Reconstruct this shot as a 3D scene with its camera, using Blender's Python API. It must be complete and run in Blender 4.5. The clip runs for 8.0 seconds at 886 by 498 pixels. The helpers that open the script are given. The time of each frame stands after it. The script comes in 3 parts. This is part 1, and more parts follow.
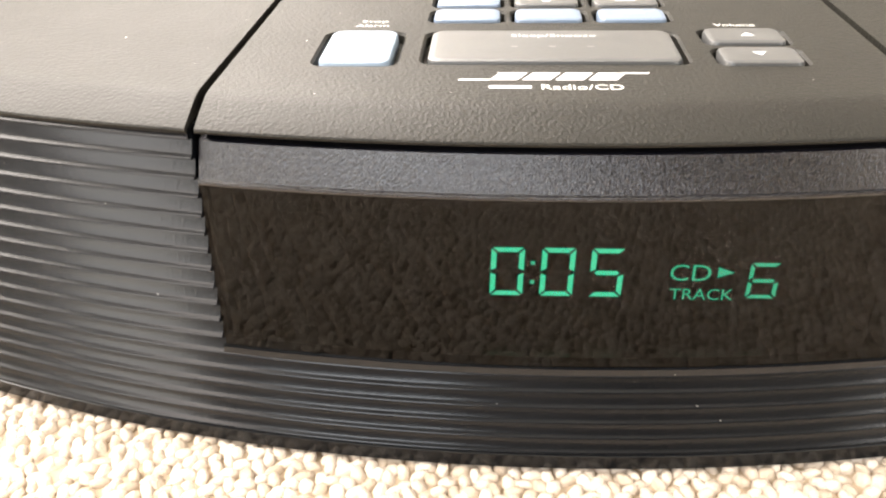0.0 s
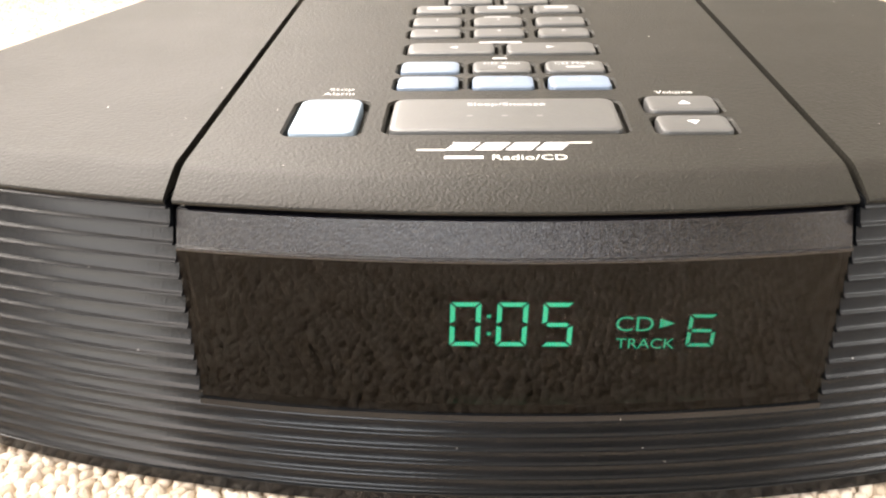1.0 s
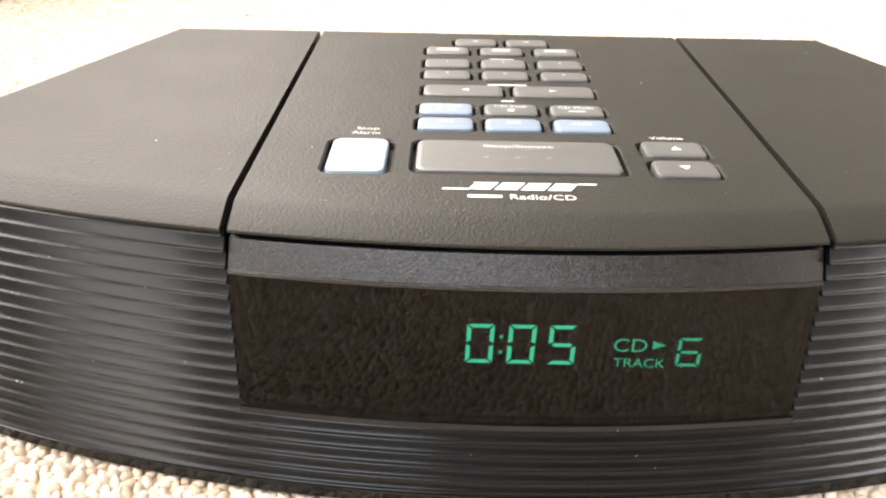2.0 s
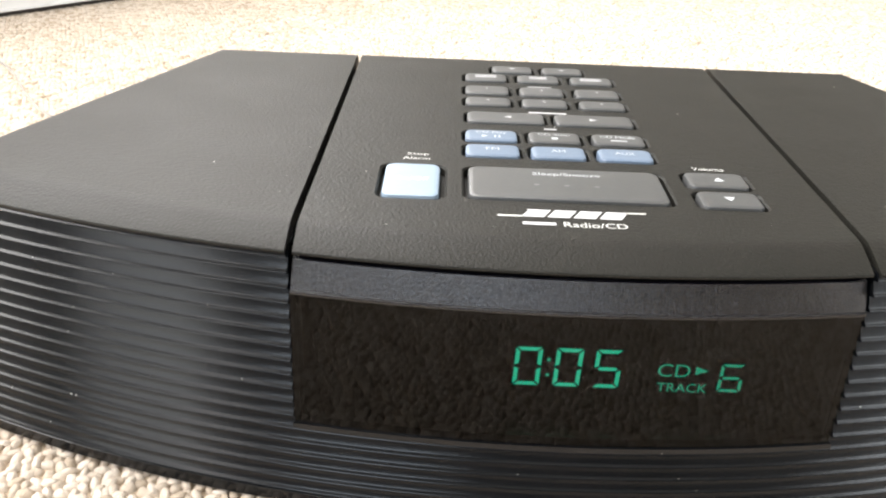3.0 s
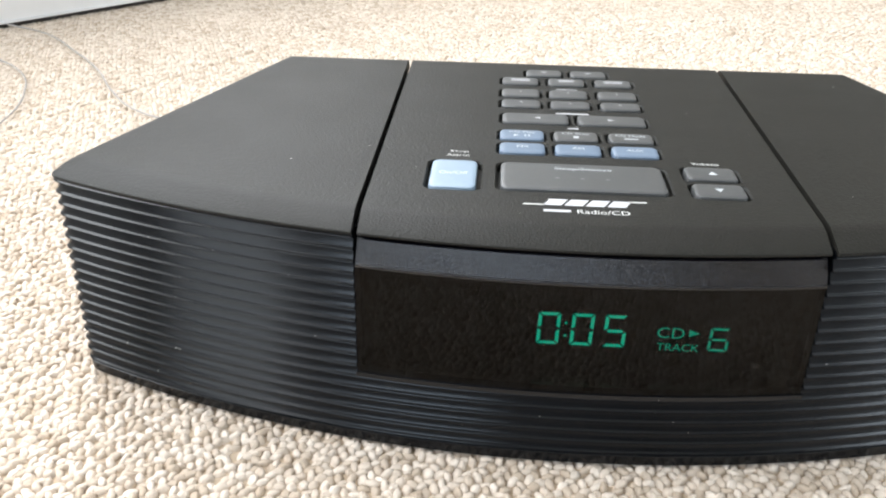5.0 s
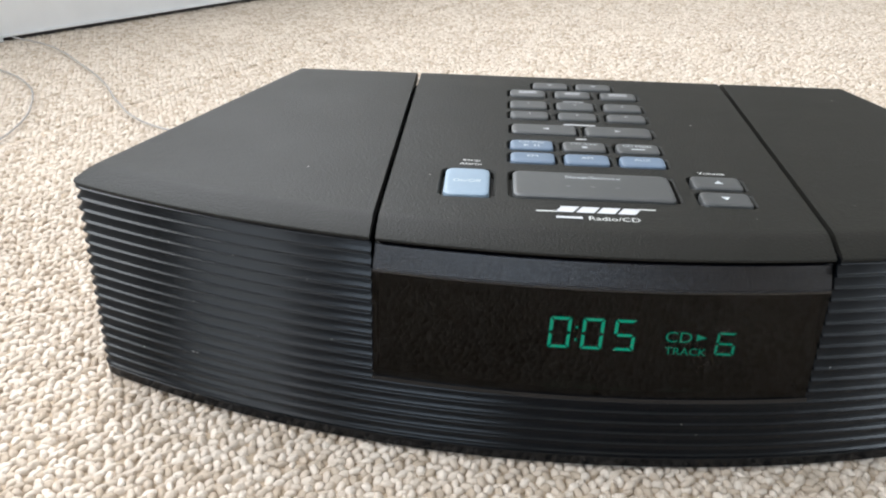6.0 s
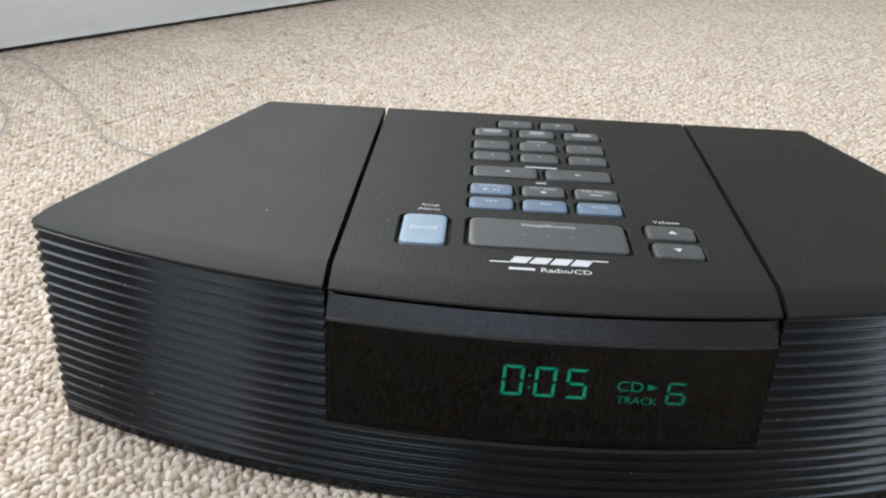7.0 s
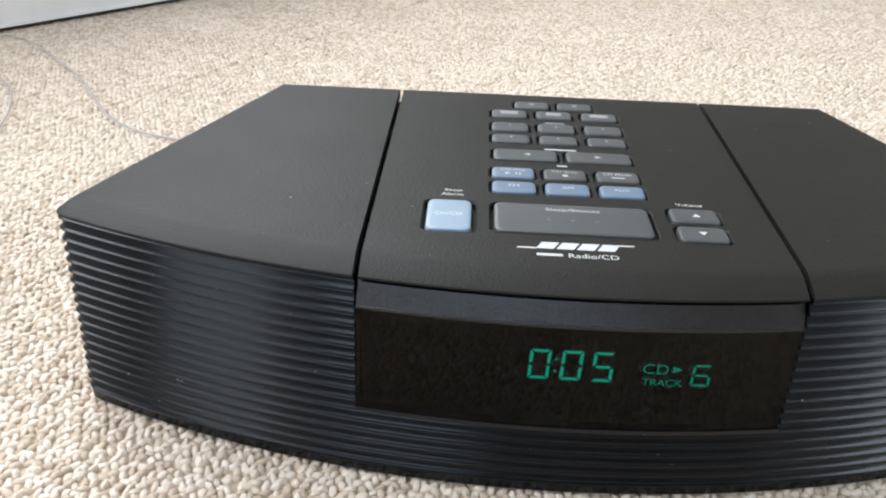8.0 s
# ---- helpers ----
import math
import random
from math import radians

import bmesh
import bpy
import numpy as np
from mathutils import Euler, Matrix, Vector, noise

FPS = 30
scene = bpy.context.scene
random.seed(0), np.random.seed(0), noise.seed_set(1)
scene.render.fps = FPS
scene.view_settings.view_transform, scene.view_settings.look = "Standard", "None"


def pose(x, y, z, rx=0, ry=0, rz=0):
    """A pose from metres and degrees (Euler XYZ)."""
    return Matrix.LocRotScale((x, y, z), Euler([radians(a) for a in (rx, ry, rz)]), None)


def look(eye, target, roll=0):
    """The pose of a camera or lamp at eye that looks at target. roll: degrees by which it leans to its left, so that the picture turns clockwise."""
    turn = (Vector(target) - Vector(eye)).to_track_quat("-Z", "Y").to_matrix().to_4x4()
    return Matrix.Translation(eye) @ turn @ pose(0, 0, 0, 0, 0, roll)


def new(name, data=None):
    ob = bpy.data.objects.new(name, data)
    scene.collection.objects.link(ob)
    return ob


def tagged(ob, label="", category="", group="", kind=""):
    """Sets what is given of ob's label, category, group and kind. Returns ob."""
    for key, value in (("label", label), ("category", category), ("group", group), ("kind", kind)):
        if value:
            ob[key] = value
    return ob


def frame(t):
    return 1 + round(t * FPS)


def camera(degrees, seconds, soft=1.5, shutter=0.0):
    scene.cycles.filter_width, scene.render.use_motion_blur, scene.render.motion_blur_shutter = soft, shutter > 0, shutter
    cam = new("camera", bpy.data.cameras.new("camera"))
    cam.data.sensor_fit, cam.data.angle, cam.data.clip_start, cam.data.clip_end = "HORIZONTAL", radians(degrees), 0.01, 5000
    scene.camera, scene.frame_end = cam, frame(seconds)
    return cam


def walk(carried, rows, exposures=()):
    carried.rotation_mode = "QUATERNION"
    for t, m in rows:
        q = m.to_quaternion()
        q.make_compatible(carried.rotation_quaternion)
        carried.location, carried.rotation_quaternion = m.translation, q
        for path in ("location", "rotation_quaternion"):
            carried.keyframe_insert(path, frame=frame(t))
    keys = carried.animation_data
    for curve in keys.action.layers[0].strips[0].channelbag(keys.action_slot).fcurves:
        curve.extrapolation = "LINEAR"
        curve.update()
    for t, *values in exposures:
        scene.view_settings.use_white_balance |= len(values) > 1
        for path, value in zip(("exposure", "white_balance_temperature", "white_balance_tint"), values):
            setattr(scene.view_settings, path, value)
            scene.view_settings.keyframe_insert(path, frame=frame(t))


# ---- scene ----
cam = camera(52.9, 8.0, soft=2.1)
PATH = [
    (0, (-0.124, -1.586, 1.464), (-0.242, 0.14, 0.46), -1.2),
    (0.5, (-0.107, -1.602, 1.501), (-0.212, 0.124, 0.495), -1.5),
    (1, (-0.07, -1.679, 1.601), (-0.146, 0.076, 0.646), -1.1),
    (1.2, (-0.081, -1.69, 1.611), (-0.149, 0.077, 0.677), -0.6),
    (2.3, (-0.242, -1.954, 1.781), (-0.231, -0.181, 0.855), 1.6),
    (2.5, (-0.278, -1.971, 1.765), (-0.264, -0.189, 0.857), 2.0),
    (3, (-0.345, -1.941, 1.799), (-0.344, -0.153, 0.903), 2.3),
    (3.5, (-0.338, -1.978, 1.816), (-0.374, -0.193, 0.913), 1.8),
    (4, (-0.316, -2.123, 1.897), (-0.39, -0.353, 0.969), 1.2),
    (4.5, (-0.308, -2.325, 1.939), (-0.409, -0.564, 0.995), 1.1),
    (4.7, (-0.303, -2.391, 1.99), (-0.411, -0.633, 1.044), 1.0),
    (5.8, (-0.331, -2.431, 2.075), (-0.418, -0.647, 1.174), 1.0),
    (6, (-0.374, -2.496, 2.045), (-0.463, -0.715, 1.139), 1.4),
    (6.5, (-0.36, -2.496, 2.178), (-0.466, -0.717, 1.27), 1.7),
    (7, (-0.27, -2.445, 2.191), (-0.332, -0.658, 1.295), 2.6),
    (7.5, (-0.276, -2.455, 2.118), (-0.305, -0.679, 1.199), 3.3),
    (8, (-0.384, -2.439, 2.239), (-0.429, -0.681, 1.286), 2.2),
]
UNIT = 0.1  # the path is written in decimetres
EXPOSURES = [(0.0, 1.45, 8000, 17), (0.5, 1.36, 8000, 17), (1.0, 1.34, 8100, 18), (2.5, 0.95, 7600, 17), (3.0, 0.68, 7200, 14), (3.5, 0.57, 6950, 13), (4.5, 0.40, 6700, 11), (6.0, -0.06, 6500, 11), (7.0, -0.36, 6450, 11), (7.5, -0.04, 6450, 11), (8.0, -0.07, 6450, 11)]
walk(cam, [(t, look(Vector(eye) * UNIT, Vector(target) * UNIT, roll)) for t, eye, target, roll in PATH], EXPOSURES)

# ---- plan of the room: a runs along the white wall, b away from it into the room ----
W0, WU, WV = Vector((-0.478, 0.550)), Vector((0.64, 0.768)), Vector((0.768, -0.64))
A0, A1, B1, HEIGHT = -1.9, 2.4, 3.2, 2.4


def room(a, b, z=0.0):
    p = W0 + WU * a + WV * b
    return Vector((p.x, p.y, z))


# ---- world and light ----
world = bpy.data.worlds.new("sky")
scene.world = world
world.use_nodes = True
wn = world.node_tree
sky = wn.nodes.new("ShaderNodeTexSky")
sky.sky_type, sky.sun_disc, sky.sun_elevation, sky.sun_rotation = "NISHITA", False, radians(40), radians(220)
wn.links.new(sky.outputs["Color"], wn.nodes["Background"].inputs["Color"])
wn.nodes["Background"].inputs["Strength"].default_value = 0.12

# openings: a wide window in the white wall (along a); a glazed door and a window in the wall to the west (along b); a narrow window to the south (along a)
WIN_A0, WIN_A1, WIN_Z0, WIN_Z1 = -1.20, 0.48, 0.42, 2.1
DOOR_B0, DOOR_B1, DOOR_Z0 = 0.22, 0.72, 0.03
WEST_B0, WEST_B1, WEST_Z0, WEST_Z1 = 0.98, 1.85, 0.46, 1.40
SLIT_A0, SLIT_A1, SLIT_Z0 = -0.02, 0.50, 0.10


def daylight(name, size, low, high, energy, tint, at, toward):
    """Light of the sky in an opening; at and toward are (a, b) in the room's plan."""
    lamp = bpy.data.lights.new(name, "AREA")
    lamp.shape, lamp.size, lamp.size_y, lamp.energy, lamp.color = "RECTANGLE", size, high - low, energy, tint
    z = (high + low) / 2
    new(name, lamp).matrix_world = look(room(*at, z), room(*toward, z))


MID_A, MID_DOOR, MID_WEST, MID_SLIT = (WIN_A0 + WIN_A1) / 2, (DOOR_B0 + DOOR_B1) / 2, (WEST_B0 + WEST_B1) / 2, (SLIT_A0 + SLIT_A1) / 2
daylight("window_daylight", WIN_A1 - WIN_A0, WIN_Z0, WIN_Z1, 82.0, (0.91, 0.96, 1.0), (MID_A, -0.03), (MID_A, 1))
daylight("window_daylight", DOOR_B1 - DOOR_B0, DOOR_Z0, WIN_Z1, 7.5, (0.78, 0.90, 1.0), (A0 - 0.03, MID_DOOR), (A0 + 1, MID_DOOR))
daylight("window_daylight", WEST_B1 - WEST_B0, WEST_Z0, WEST_Z1, 12.0, (0.66, 0.83, 1.0), (A0 - 0.03, MID_WEST), (A0 + 1, MID_WEST))
daylight("window_daylight", SLIT_A1 - SLIT_A0, SLIT_Z0, WIN_Z1, 27.0, (0.78, 0.90, 1.0), (MID_SLIT, B1 + 0.03), (MID_SLIT, B1 - 1))


# ---- materials ----
def material(name, color, rough=0.5, metal=0.0, grain=0.0, scale=800.0, bump=0.0, bump_scale=1500.0, stretch=(1, 1, 1), spec=0.5, rough_var=0.0, turn=0.0, depth=0.0004):
    m = bpy.data.materials.new(name)
    m.use_nodes = True
    nt = m.node_tree
    b = nt.nodes["Principled BSDF"]
    b.inputs["Base Color"].default_value = (*color, 1)
    b.inputs["Roughness"].default_value = rough
    b.inputs["Metallic"].default_value = metal
    b.inputs["Specular IOR Level"].default_value = spec
    co = nt.nodes.new("ShaderNodeTexCoord")
    mp = nt.nodes.new("ShaderNodeMapping")
    mp.inputs["Scale"].default_value = stretch
    mp.vector_type = "TEXTURE" if turn else "POINT"
    mp.inputs["Rotation"].default_value = (0, radians(turn), 0)
    nt.links.new(co.outputs["Object"], mp.inputs["Vector"])
    if grain:
        fine, broad = nt.nodes.new("ShaderNodeTexNoise"), nt.nodes.new("ShaderNodeTexNoise")
        fine.inputs["Scale"].default_value, fine.inputs["Detail"].default_value = scale, 3
        broad.inputs["Scale"].default_value, broad.inputs["Detail"].default_value = scale / 25, 4
        add = nt.nodes.new("ShaderNodeMath")
        add.operation = "ADD"
        ramp = nt.nodes.new("ShaderNodeMapRange")
        ramp.inputs["From Min"].default_value, ramp.inputs["From Max"].default_value = 0.6, 1.4
        ramp.inputs["To Min"].default_value, ramp.inputs["To Max"].default_value = 1 - grain, 1 + grain
        mul = nt.nodes.new("ShaderNodeVectorMath")
        mul.operation = "SCALE"
        mul.inputs[0].default_value = color
        for n in (fine, broad):
            nt.links.new(mp.outputs["Vector"], n.inputs["Vector"])
        nt.links.new(fine.outputs["Fac"], add.inputs[0])
        nt.links.new(broad.outputs["Fac"], add.inputs[1])
        nt.links.new(add.outputs[0], ramp.inputs["Value"])
        nt.links.new(ramp.outputs["Result"], mul.inputs["Scale"])
        nt.links.new(mul.outputs["Vector"], b.inputs["Base Color"])
        if rough_var:
            rr = nt.nodes.new("ShaderNodeMapRange")
            rr.inputs["From Min"].default_value, rr.inputs["From Max"].default_value = 0.3, 0.7
            rr.inputs["To Min"].default_value, rr.inputs["To Max"].default_value = rough - rough_var, rough + rough_var
            nt.links.new(broad.outputs["Fac"], rr.inputs["Value"])
            nt.links.new(rr.outputs["Result"], b.inputs["Roughness"])
    if bump:
        t = nt.nodes.new("ShaderNodeTexNoise")
        t.inputs["Scale"].default_value, t.inputs["Detail"].default_value = bump_scale, 2
        bp = nt.nodes.new("ShaderNodeBump")
        bp.inputs["Strength"].default_value, bp.inputs["Distance"].default_value = bump, depth
        nt.links.new(mp.outputs["Vector"], t.inputs["Vector"])
        nt.links.new(t.outputs["Fac"], bp.inputs["Height"])
        nt.links.new(bp.outputs["Normal"], b.inputs["Normal"])
    return m


M_TOP = material("black_grained_plastic", (0.0108, 0.0102, 0.0082), 0.50, grain=0.14, scale=900, bump=0.55, bump_scale=1300, rough_var=0.02, spec=0.165)
M_RIB = material("black_ribbed_plastic", (0.0034, 0.0041, 0.0052), 0.20, grain=0.25, scale=500, bump=0.06, bump_scale=1200, rough_var=0.05, spec=0.28)
M_BEZEL = material("black_leather_grain_plastic", (0.0032, 0.0035, 0.0058), 0.12, grain=0.15, scale=600, bump=1.0, bump_scale=2100, turn=32, stretch=(0.50, 0.8, 1.9), spec=0.62, depth=0.00015)
M_DARK = material("black_inner_plastic", (0.003, 0.003, 0.003), 0.8, grain=0.1, scale=300, spec=0.05)
M_GREY = material("grey_button_rubber", (0.047, 0.048, 0.048), 0.42, grain=0.10, scale=900, bump=0.1, rough_var=0.05)
M_BLUE = material("blue_button_rubber", (0.092, 0.128, 0.178), 0.42, grain=0.10, scale=900, bump=0.1)
M_PALE = material("pale_blue_button_rubber", (0.172, 0.23, 0.288), 0.42, grain=0.06, scale=700, bump=0.1)
M_PRINT = material("white_print", (0.50, 0.50, 0.48), 0.5, grain=0.1, scale=1200)
M_PRINT_GREY = material("grey_print", (0.42, 0.42, 0.43), 0.5, grain=0.1, scale=1200)
M_PRINT_SOFT = material("soft_white_print", (0.42, 0.44, 0.45), 0.5, grain=0.1, scale=1200)
M_PRINT_FAINT = material("faint_grey_print", (0.16, 0.16, 0.16), 0.5, grain=0.1, scale=1200)
M_DUST = material("dust_fleck", (0.55, 0.53, 0.50), 0.8, grain=0.1, scale=1200)
M_WALL = material("white_wall_paint", (0.80, 0.79, 0.76), 0.55, grain=0.04, scale=60, bump=0.1, bump_scale=250)
# tone of the unseen walls, set dark to cut bounce and reflected light
M_WALL_DIM = material("darkened_unseen_wall", (0.13, 0.115, 0.10), 0.6, grain=0.05, scale=60, bump=0.1, bump_scale=250)
M_CEIL = material("white_ceiling_paint", (0.82, 0.82, 0.80), 0.7, grain=0.03, scale=40, bump=0.1, bump_scale=200)
M_TRIM = material("white_gloss_trim_paint", (0.80, 0.79, 0.78), 0.35, grain=0.04, scale=50, bump=0.05, bump_scale=200)
M_GAP = material("dark_floor_gap", (0.09, 0.075, 0.065), 0.8, grain=0.2, scale=100)
M_CORD = material("clear_white_cord", (0.36, 0.34, 0.32), 0.20, grain=0.05, scale=300)
M_BACKING = material("carpet_backing", (0.42, 0.33, 0.24), 0.9, grain=0.2, scale=300, bump=0.3, bump_scale=500)


def glow(name, color, strength):
    m = bpy.data.materials.new(name)
    m.use_nodes = True
    b = m.node_tree.nodes["Principled BSDF"]
    b.inputs["Base Color"].default_value = (0.01, 0.02, 0.02, 1)
    b.inputs["Emission Color"].default_value = (*color, 1)
    b.inputs["Emission Strength"].default_value = strength
    return m


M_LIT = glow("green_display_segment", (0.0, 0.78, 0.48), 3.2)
M_UNLIT = material("unlit_display_segment", (0.055, 0.058, 0.055), 0.5, grain=0.05, scale=900)
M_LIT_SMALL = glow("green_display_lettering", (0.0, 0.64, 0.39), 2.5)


def smoked_glass():
    m = bpy.data.materials.new("smoked_display_glass")
    m.use_nodes = True
    nt = m.node_tree
    nt.nodes.remove(nt.nodes["Principled BSDF"])
    clear, gloss, mix, fres = (nt.nodes.new("ShaderNode" + k) for k in ("BsdfTransparent", "BsdfGlossy", "MixShader", "Fresnel"))
    clear.inputs["Color"].default_value = (0.09, 0.09, 0.088, 1)
    gloss.inputs["Roughness"].default_value = 0.03
    fres.inputs["IOR"].default_value = 1.265
    nt.links.new(fres.outputs["Fac"], mix.inputs["Fac"])
    nt.links.new(clear.outputs["BSDF"], mix.inputs[1])
    nt.links.new(gloss.outputs["BSDF"], mix.inputs[2])
    nt.links.new(mix.outputs["Shader"], nt.nodes["Material Output"].inputs["Surface"])
    return m


M_GLASS = smoked_glass()
M_INNER = bpy.data.materials.new("clear_inner_face")
M_INNER.use_nodes = True
_clear = M_INNER.node_tree.nodes.new("ShaderNodeBsdfTransparent")
M_INNER.node_tree.links.new(_clear.outputs["BSDF"], M_INNER.node_tree.nodes["Material Output"].inputs["Surface"])


def carpet_yarn():
    m = bpy.data.materials.new("cream_wool_yarn")
    m.use_nodes = True
    nt = m.node_tree
    b = nt.nodes["Principled BSDF"]
    b.inputs["Roughness"].default_value = 0.95
    b.inputs["Specular IOR Level"].default_value = 0.15
    geo = nt.nodes.new("ShaderNodeNewGeometry")
    co = nt.nodes.new("ShaderNodeTexCoord")
    patch, fibre = nt.nodes.new("ShaderNodeTexNoise"), nt.nodes.new("ShaderNodeTexNoise")
    patch.inputs["Scale"].default_value, patch.inputs["Detail"].default_value = 14, 4
    fibre.inputs["Scale"].default_value, fibre.inputs["Detail"].default_value = 1800, 2
    ramp = nt.nodes.new("ShaderNodeValToRGB")
    ramp.color_ramp.elements[0].color, ramp.color_ramp.elements[1].color = (0.48, 0.385, 0.295, 1), (0.74, 0.645, 0.55, 1)
    ramp.color_ramp.elements.new(0.5).color = (0.64, 0.54, 0.445, 1)
    mix = nt.nodes.new("ShaderNodeMix")
    mix.data_type, mix.blend_type = "RGBA", "MULTIPLY"
    mix.inputs["Factor"].default_value = 0.18
    bp = nt.nodes.new("ShaderNodeBump")
    bp.inputs["Strength"].default_value, bp.inputs["Distance"].default_value = 0.8, 0.0005
    nt.links.new(geo.outputs["Random Per Island"], ramp.inputs["Fac"])
    nt.links.new(co.outputs["Object"], patch.inputs["Vector"])
    nt.links.new(co.outputs["Object"], fibre.inputs["Vector"])
    nt.links.new(ramp.outputs["Color"], mix.inputs[6])
    nt.links.new(patch.outputs["Fac"], mix.inputs[7])
    nt.links.new(mix.outputs[2], b.inputs["Base Color"])
    nt.links.new(fibre.outputs["Fac"], bp.inputs["Height"])
    nt.links.new(bp.outputs["Normal"], b.inputs["Normal"])
    return m


M_YARN = carpet_yarn()


# ---- mesh helpers ----
def finish(bm, name, mat, smooth=30):
    bmesh.ops.recalc_face_normals(bm, faces=bm.faces)
    me = bpy.data.meshes.new(name)
    bm.to_mesh(me)
    bm.free()
    me.materials.append(mat)
    if smooth:
        me.polygons.foreach_set("use_smooth", [True] * len(me.polygons))
        me.set_sharp_from_angle(angle=radians(smooth))
    return me


def part(name, bm, mat, parent, label="", smooth=30, at=None):
    me = bm if isinstance(bm, bpy.types.Mesh) else finish(bm, name, mat, smooth)
    ob = new(name, me)
    ob.parent = parent
    if at is not None:
        ob.location = at
    return tagged(ob, label) if label else ob


def rings(loops, cap0=True, cap1=True, closed=True):
    """A skin over loops of points, each of the same length."""
    bm = bmesh.new()
    vs = [[bm.verts.new(p) for p in loop] for loop in loops]
    n = len(vs[0])
    for a, b in zip(vs, vs[1:]):
        for i in range(n if closed else n - 1):
            j = (i + 1) % n
            bm.faces.new((a[i], a[j], b[j], b[i]))
    if cap0:
        bm.faces.new(vs[0])
    if cap1:
        bm.faces.new(vs[-1])
    return bm


def box(bm, lo, hi, to=None, bevel=0.0):
    made = bmesh.ops.create_cube(bm, size=1)["verts"]
    for v in made:
        p = Vector([lo[i] + (v.co[i] + 0.5) * (hi[i] - lo[i]) for i in range(3)])
        v.co = to(p) if to else p
    if bevel:
        edges = list({e for v in made for e in v.link_edges})
        bmesh.ops.bevel(bm, geom=edges, offset=bevel, segments=2, affect="EDGES")
    return bm


def round_rect(x0, x1, y0, y1, r, z, steps=5):
    out = []
    for cx, cy, a0 in ((x1 - r, y0 + r, -90), (x1 - r, y1 - r, 0), (x0 + r, y1 - r, 90), (x0 + r, y0 + r, 180)):
        for k in range(steps + 1):
            a = radians(a0 + 90 * k / steps)
            out.append((cx + r * math.cos(a), cy + r * math.sin(a), z))
    return out


def flat_shape(points, z=0.0):
    bm = bmesh.new()
    bm.faces.new([bm.verts.new((x, y, z)) for x, y in points])
    return bm


def lettering(body, height, width=None, shear=0.0, spacing=1.0):
    """Flat letters lying in the plane z = 0, centred, with capitals of that height."""
    cu = bpy.data.curves.new("lettering", "FONT")
    cu.body, cu.align_x, cu.align_y, cu.size, cu.shear, cu.space_character, cu.resolution_u = body, "CENTER", "CENTER", 1.0, shear, spacing, 3
    tmp = new("lettering", cu)
    me = bpy.data.meshes.new_from_object(tmp.evaluated_get(bpy.context.evaluated_depsgraph_get()))
    bpy.data.objects.remove(tmp)
    xs, ys = [v.co.x for v in me.vertices], [v.co.y for v in me.vertices]
    sy = height / (max(ys) - min(ys))
    sx = width / (max(xs) - min(xs)) if width else sy
    mx, my = (max(xs) + min(xs)) / 2, (max(ys) + min(ys)) / 2
    for v in me.vertices:
        v.co = ((v.co.x - mx) * sx, (v.co.y - my) * sy, 0)
    return me


def print_on(name, me, mat, parent, at, upright=False):
    me.materials.clear()
    me.materials.append(mat)
    ob = new(name, me)
    ob.parent = parent
    ob.location = at
    if upright:
        ob.rotation_euler = (radians(90), 0, 0)
    return ob


# ---- room ----
def plan(p):
    return room(p.x, p.y, p.z)


def wall(name, lo, hi, mat=M_WALL, openings=(), axis=0):
    """A wall; each opening is given along its length (a: axis 0, b: axis 1) and z."""
    bm = bmesh.new()

    def block(l0, l1, h0, h1):
        l, h = list(lo), list(hi)
        l[axis], h[axis], l[2], h[2] = l0, l1, h0, h1
        box(bm, l, h, plan)

    edge = lo[axis]
    for c0, c1, z0, z1 in openings:
        block(edge, c0, lo[2], hi[2])
        block(c0, c1, lo[2], z0)
        block(c0, c1, z1, hi[2])
        edge = c1
    block(edge, hi[axis], lo[2], hi[2])
    return tagged(new(name, finish(bm, name, mat, 0)), kind="structure")


T = 0.12
tagged(wall("wall_north", (A0 - T, -T, 0.1), (A1 + T, 0.0, HEIGHT), openings=[(WIN_A0, WIN_A1, WIN_Z0, WIN_Z1)]), "white painted wall with a wide window above a white baseboard", "wall")
# south and west walls are unseen; their dark tone dims the radio's front
tagged(wall("wall_south", (A0 - T, B1, -0.02), (A1 + T, B1 + T, HEIGHT), M_WALL_DIM, openings=[(SLIT_A0, SLIT_A1, SLIT_Z0, WIN_Z1)]), "unseen wall, darkened to cut bounce light, with a narrow window", "wall")
tagged(wall("wall_east", (A1, 0.0, -0.02), (A1 + T, B1, HEIGHT)), "plain white painted wall", "wall")
tagged(wall("wall_west", (A0 - T, 0.0, -0.02), (A0, B1, HEIGHT), M_WALL_DIM, openings=[(DOOR_B0, DOOR_B1, DOOR_Z0, WIN_Z1), (WEST_B0, WEST_B1, WEST_Z0, WEST_Z1)], axis=1), "unseen wall, darkened to cut bounce light, with a glazed door and a window", "wall")
tagged(wall("ceiling", (A0 - T, -T, HEIGHT), (A1 + T, B1 + T, HEIGHT + 0.1), M_CEIL), "plain white ceiling", "ceiling")


def glazing(name, label, category, c0, c1, z0, z1, at):
    """Four frame bars in an opening; at(c, d, z) turns length and depth into the plan."""
    thing = tagged(new(name), label, category, kind="structure")
    for l0, l1, h0, h1 in ((c0, c0 + 0.05, z0, z1), (c1 - 0.05, c1, z0, z1), (c0 + 0.05, c1 - 0.05, z0, z0 + 0.05), (c0 + 0.05, c1 - 0.05, z1 - 0.05, z1)):
        part("window_frame", box(bmesh.new(), (l0, 0.04, h0), (l1, 0.09, h1), at, 0.004), M_TRIM, thing)


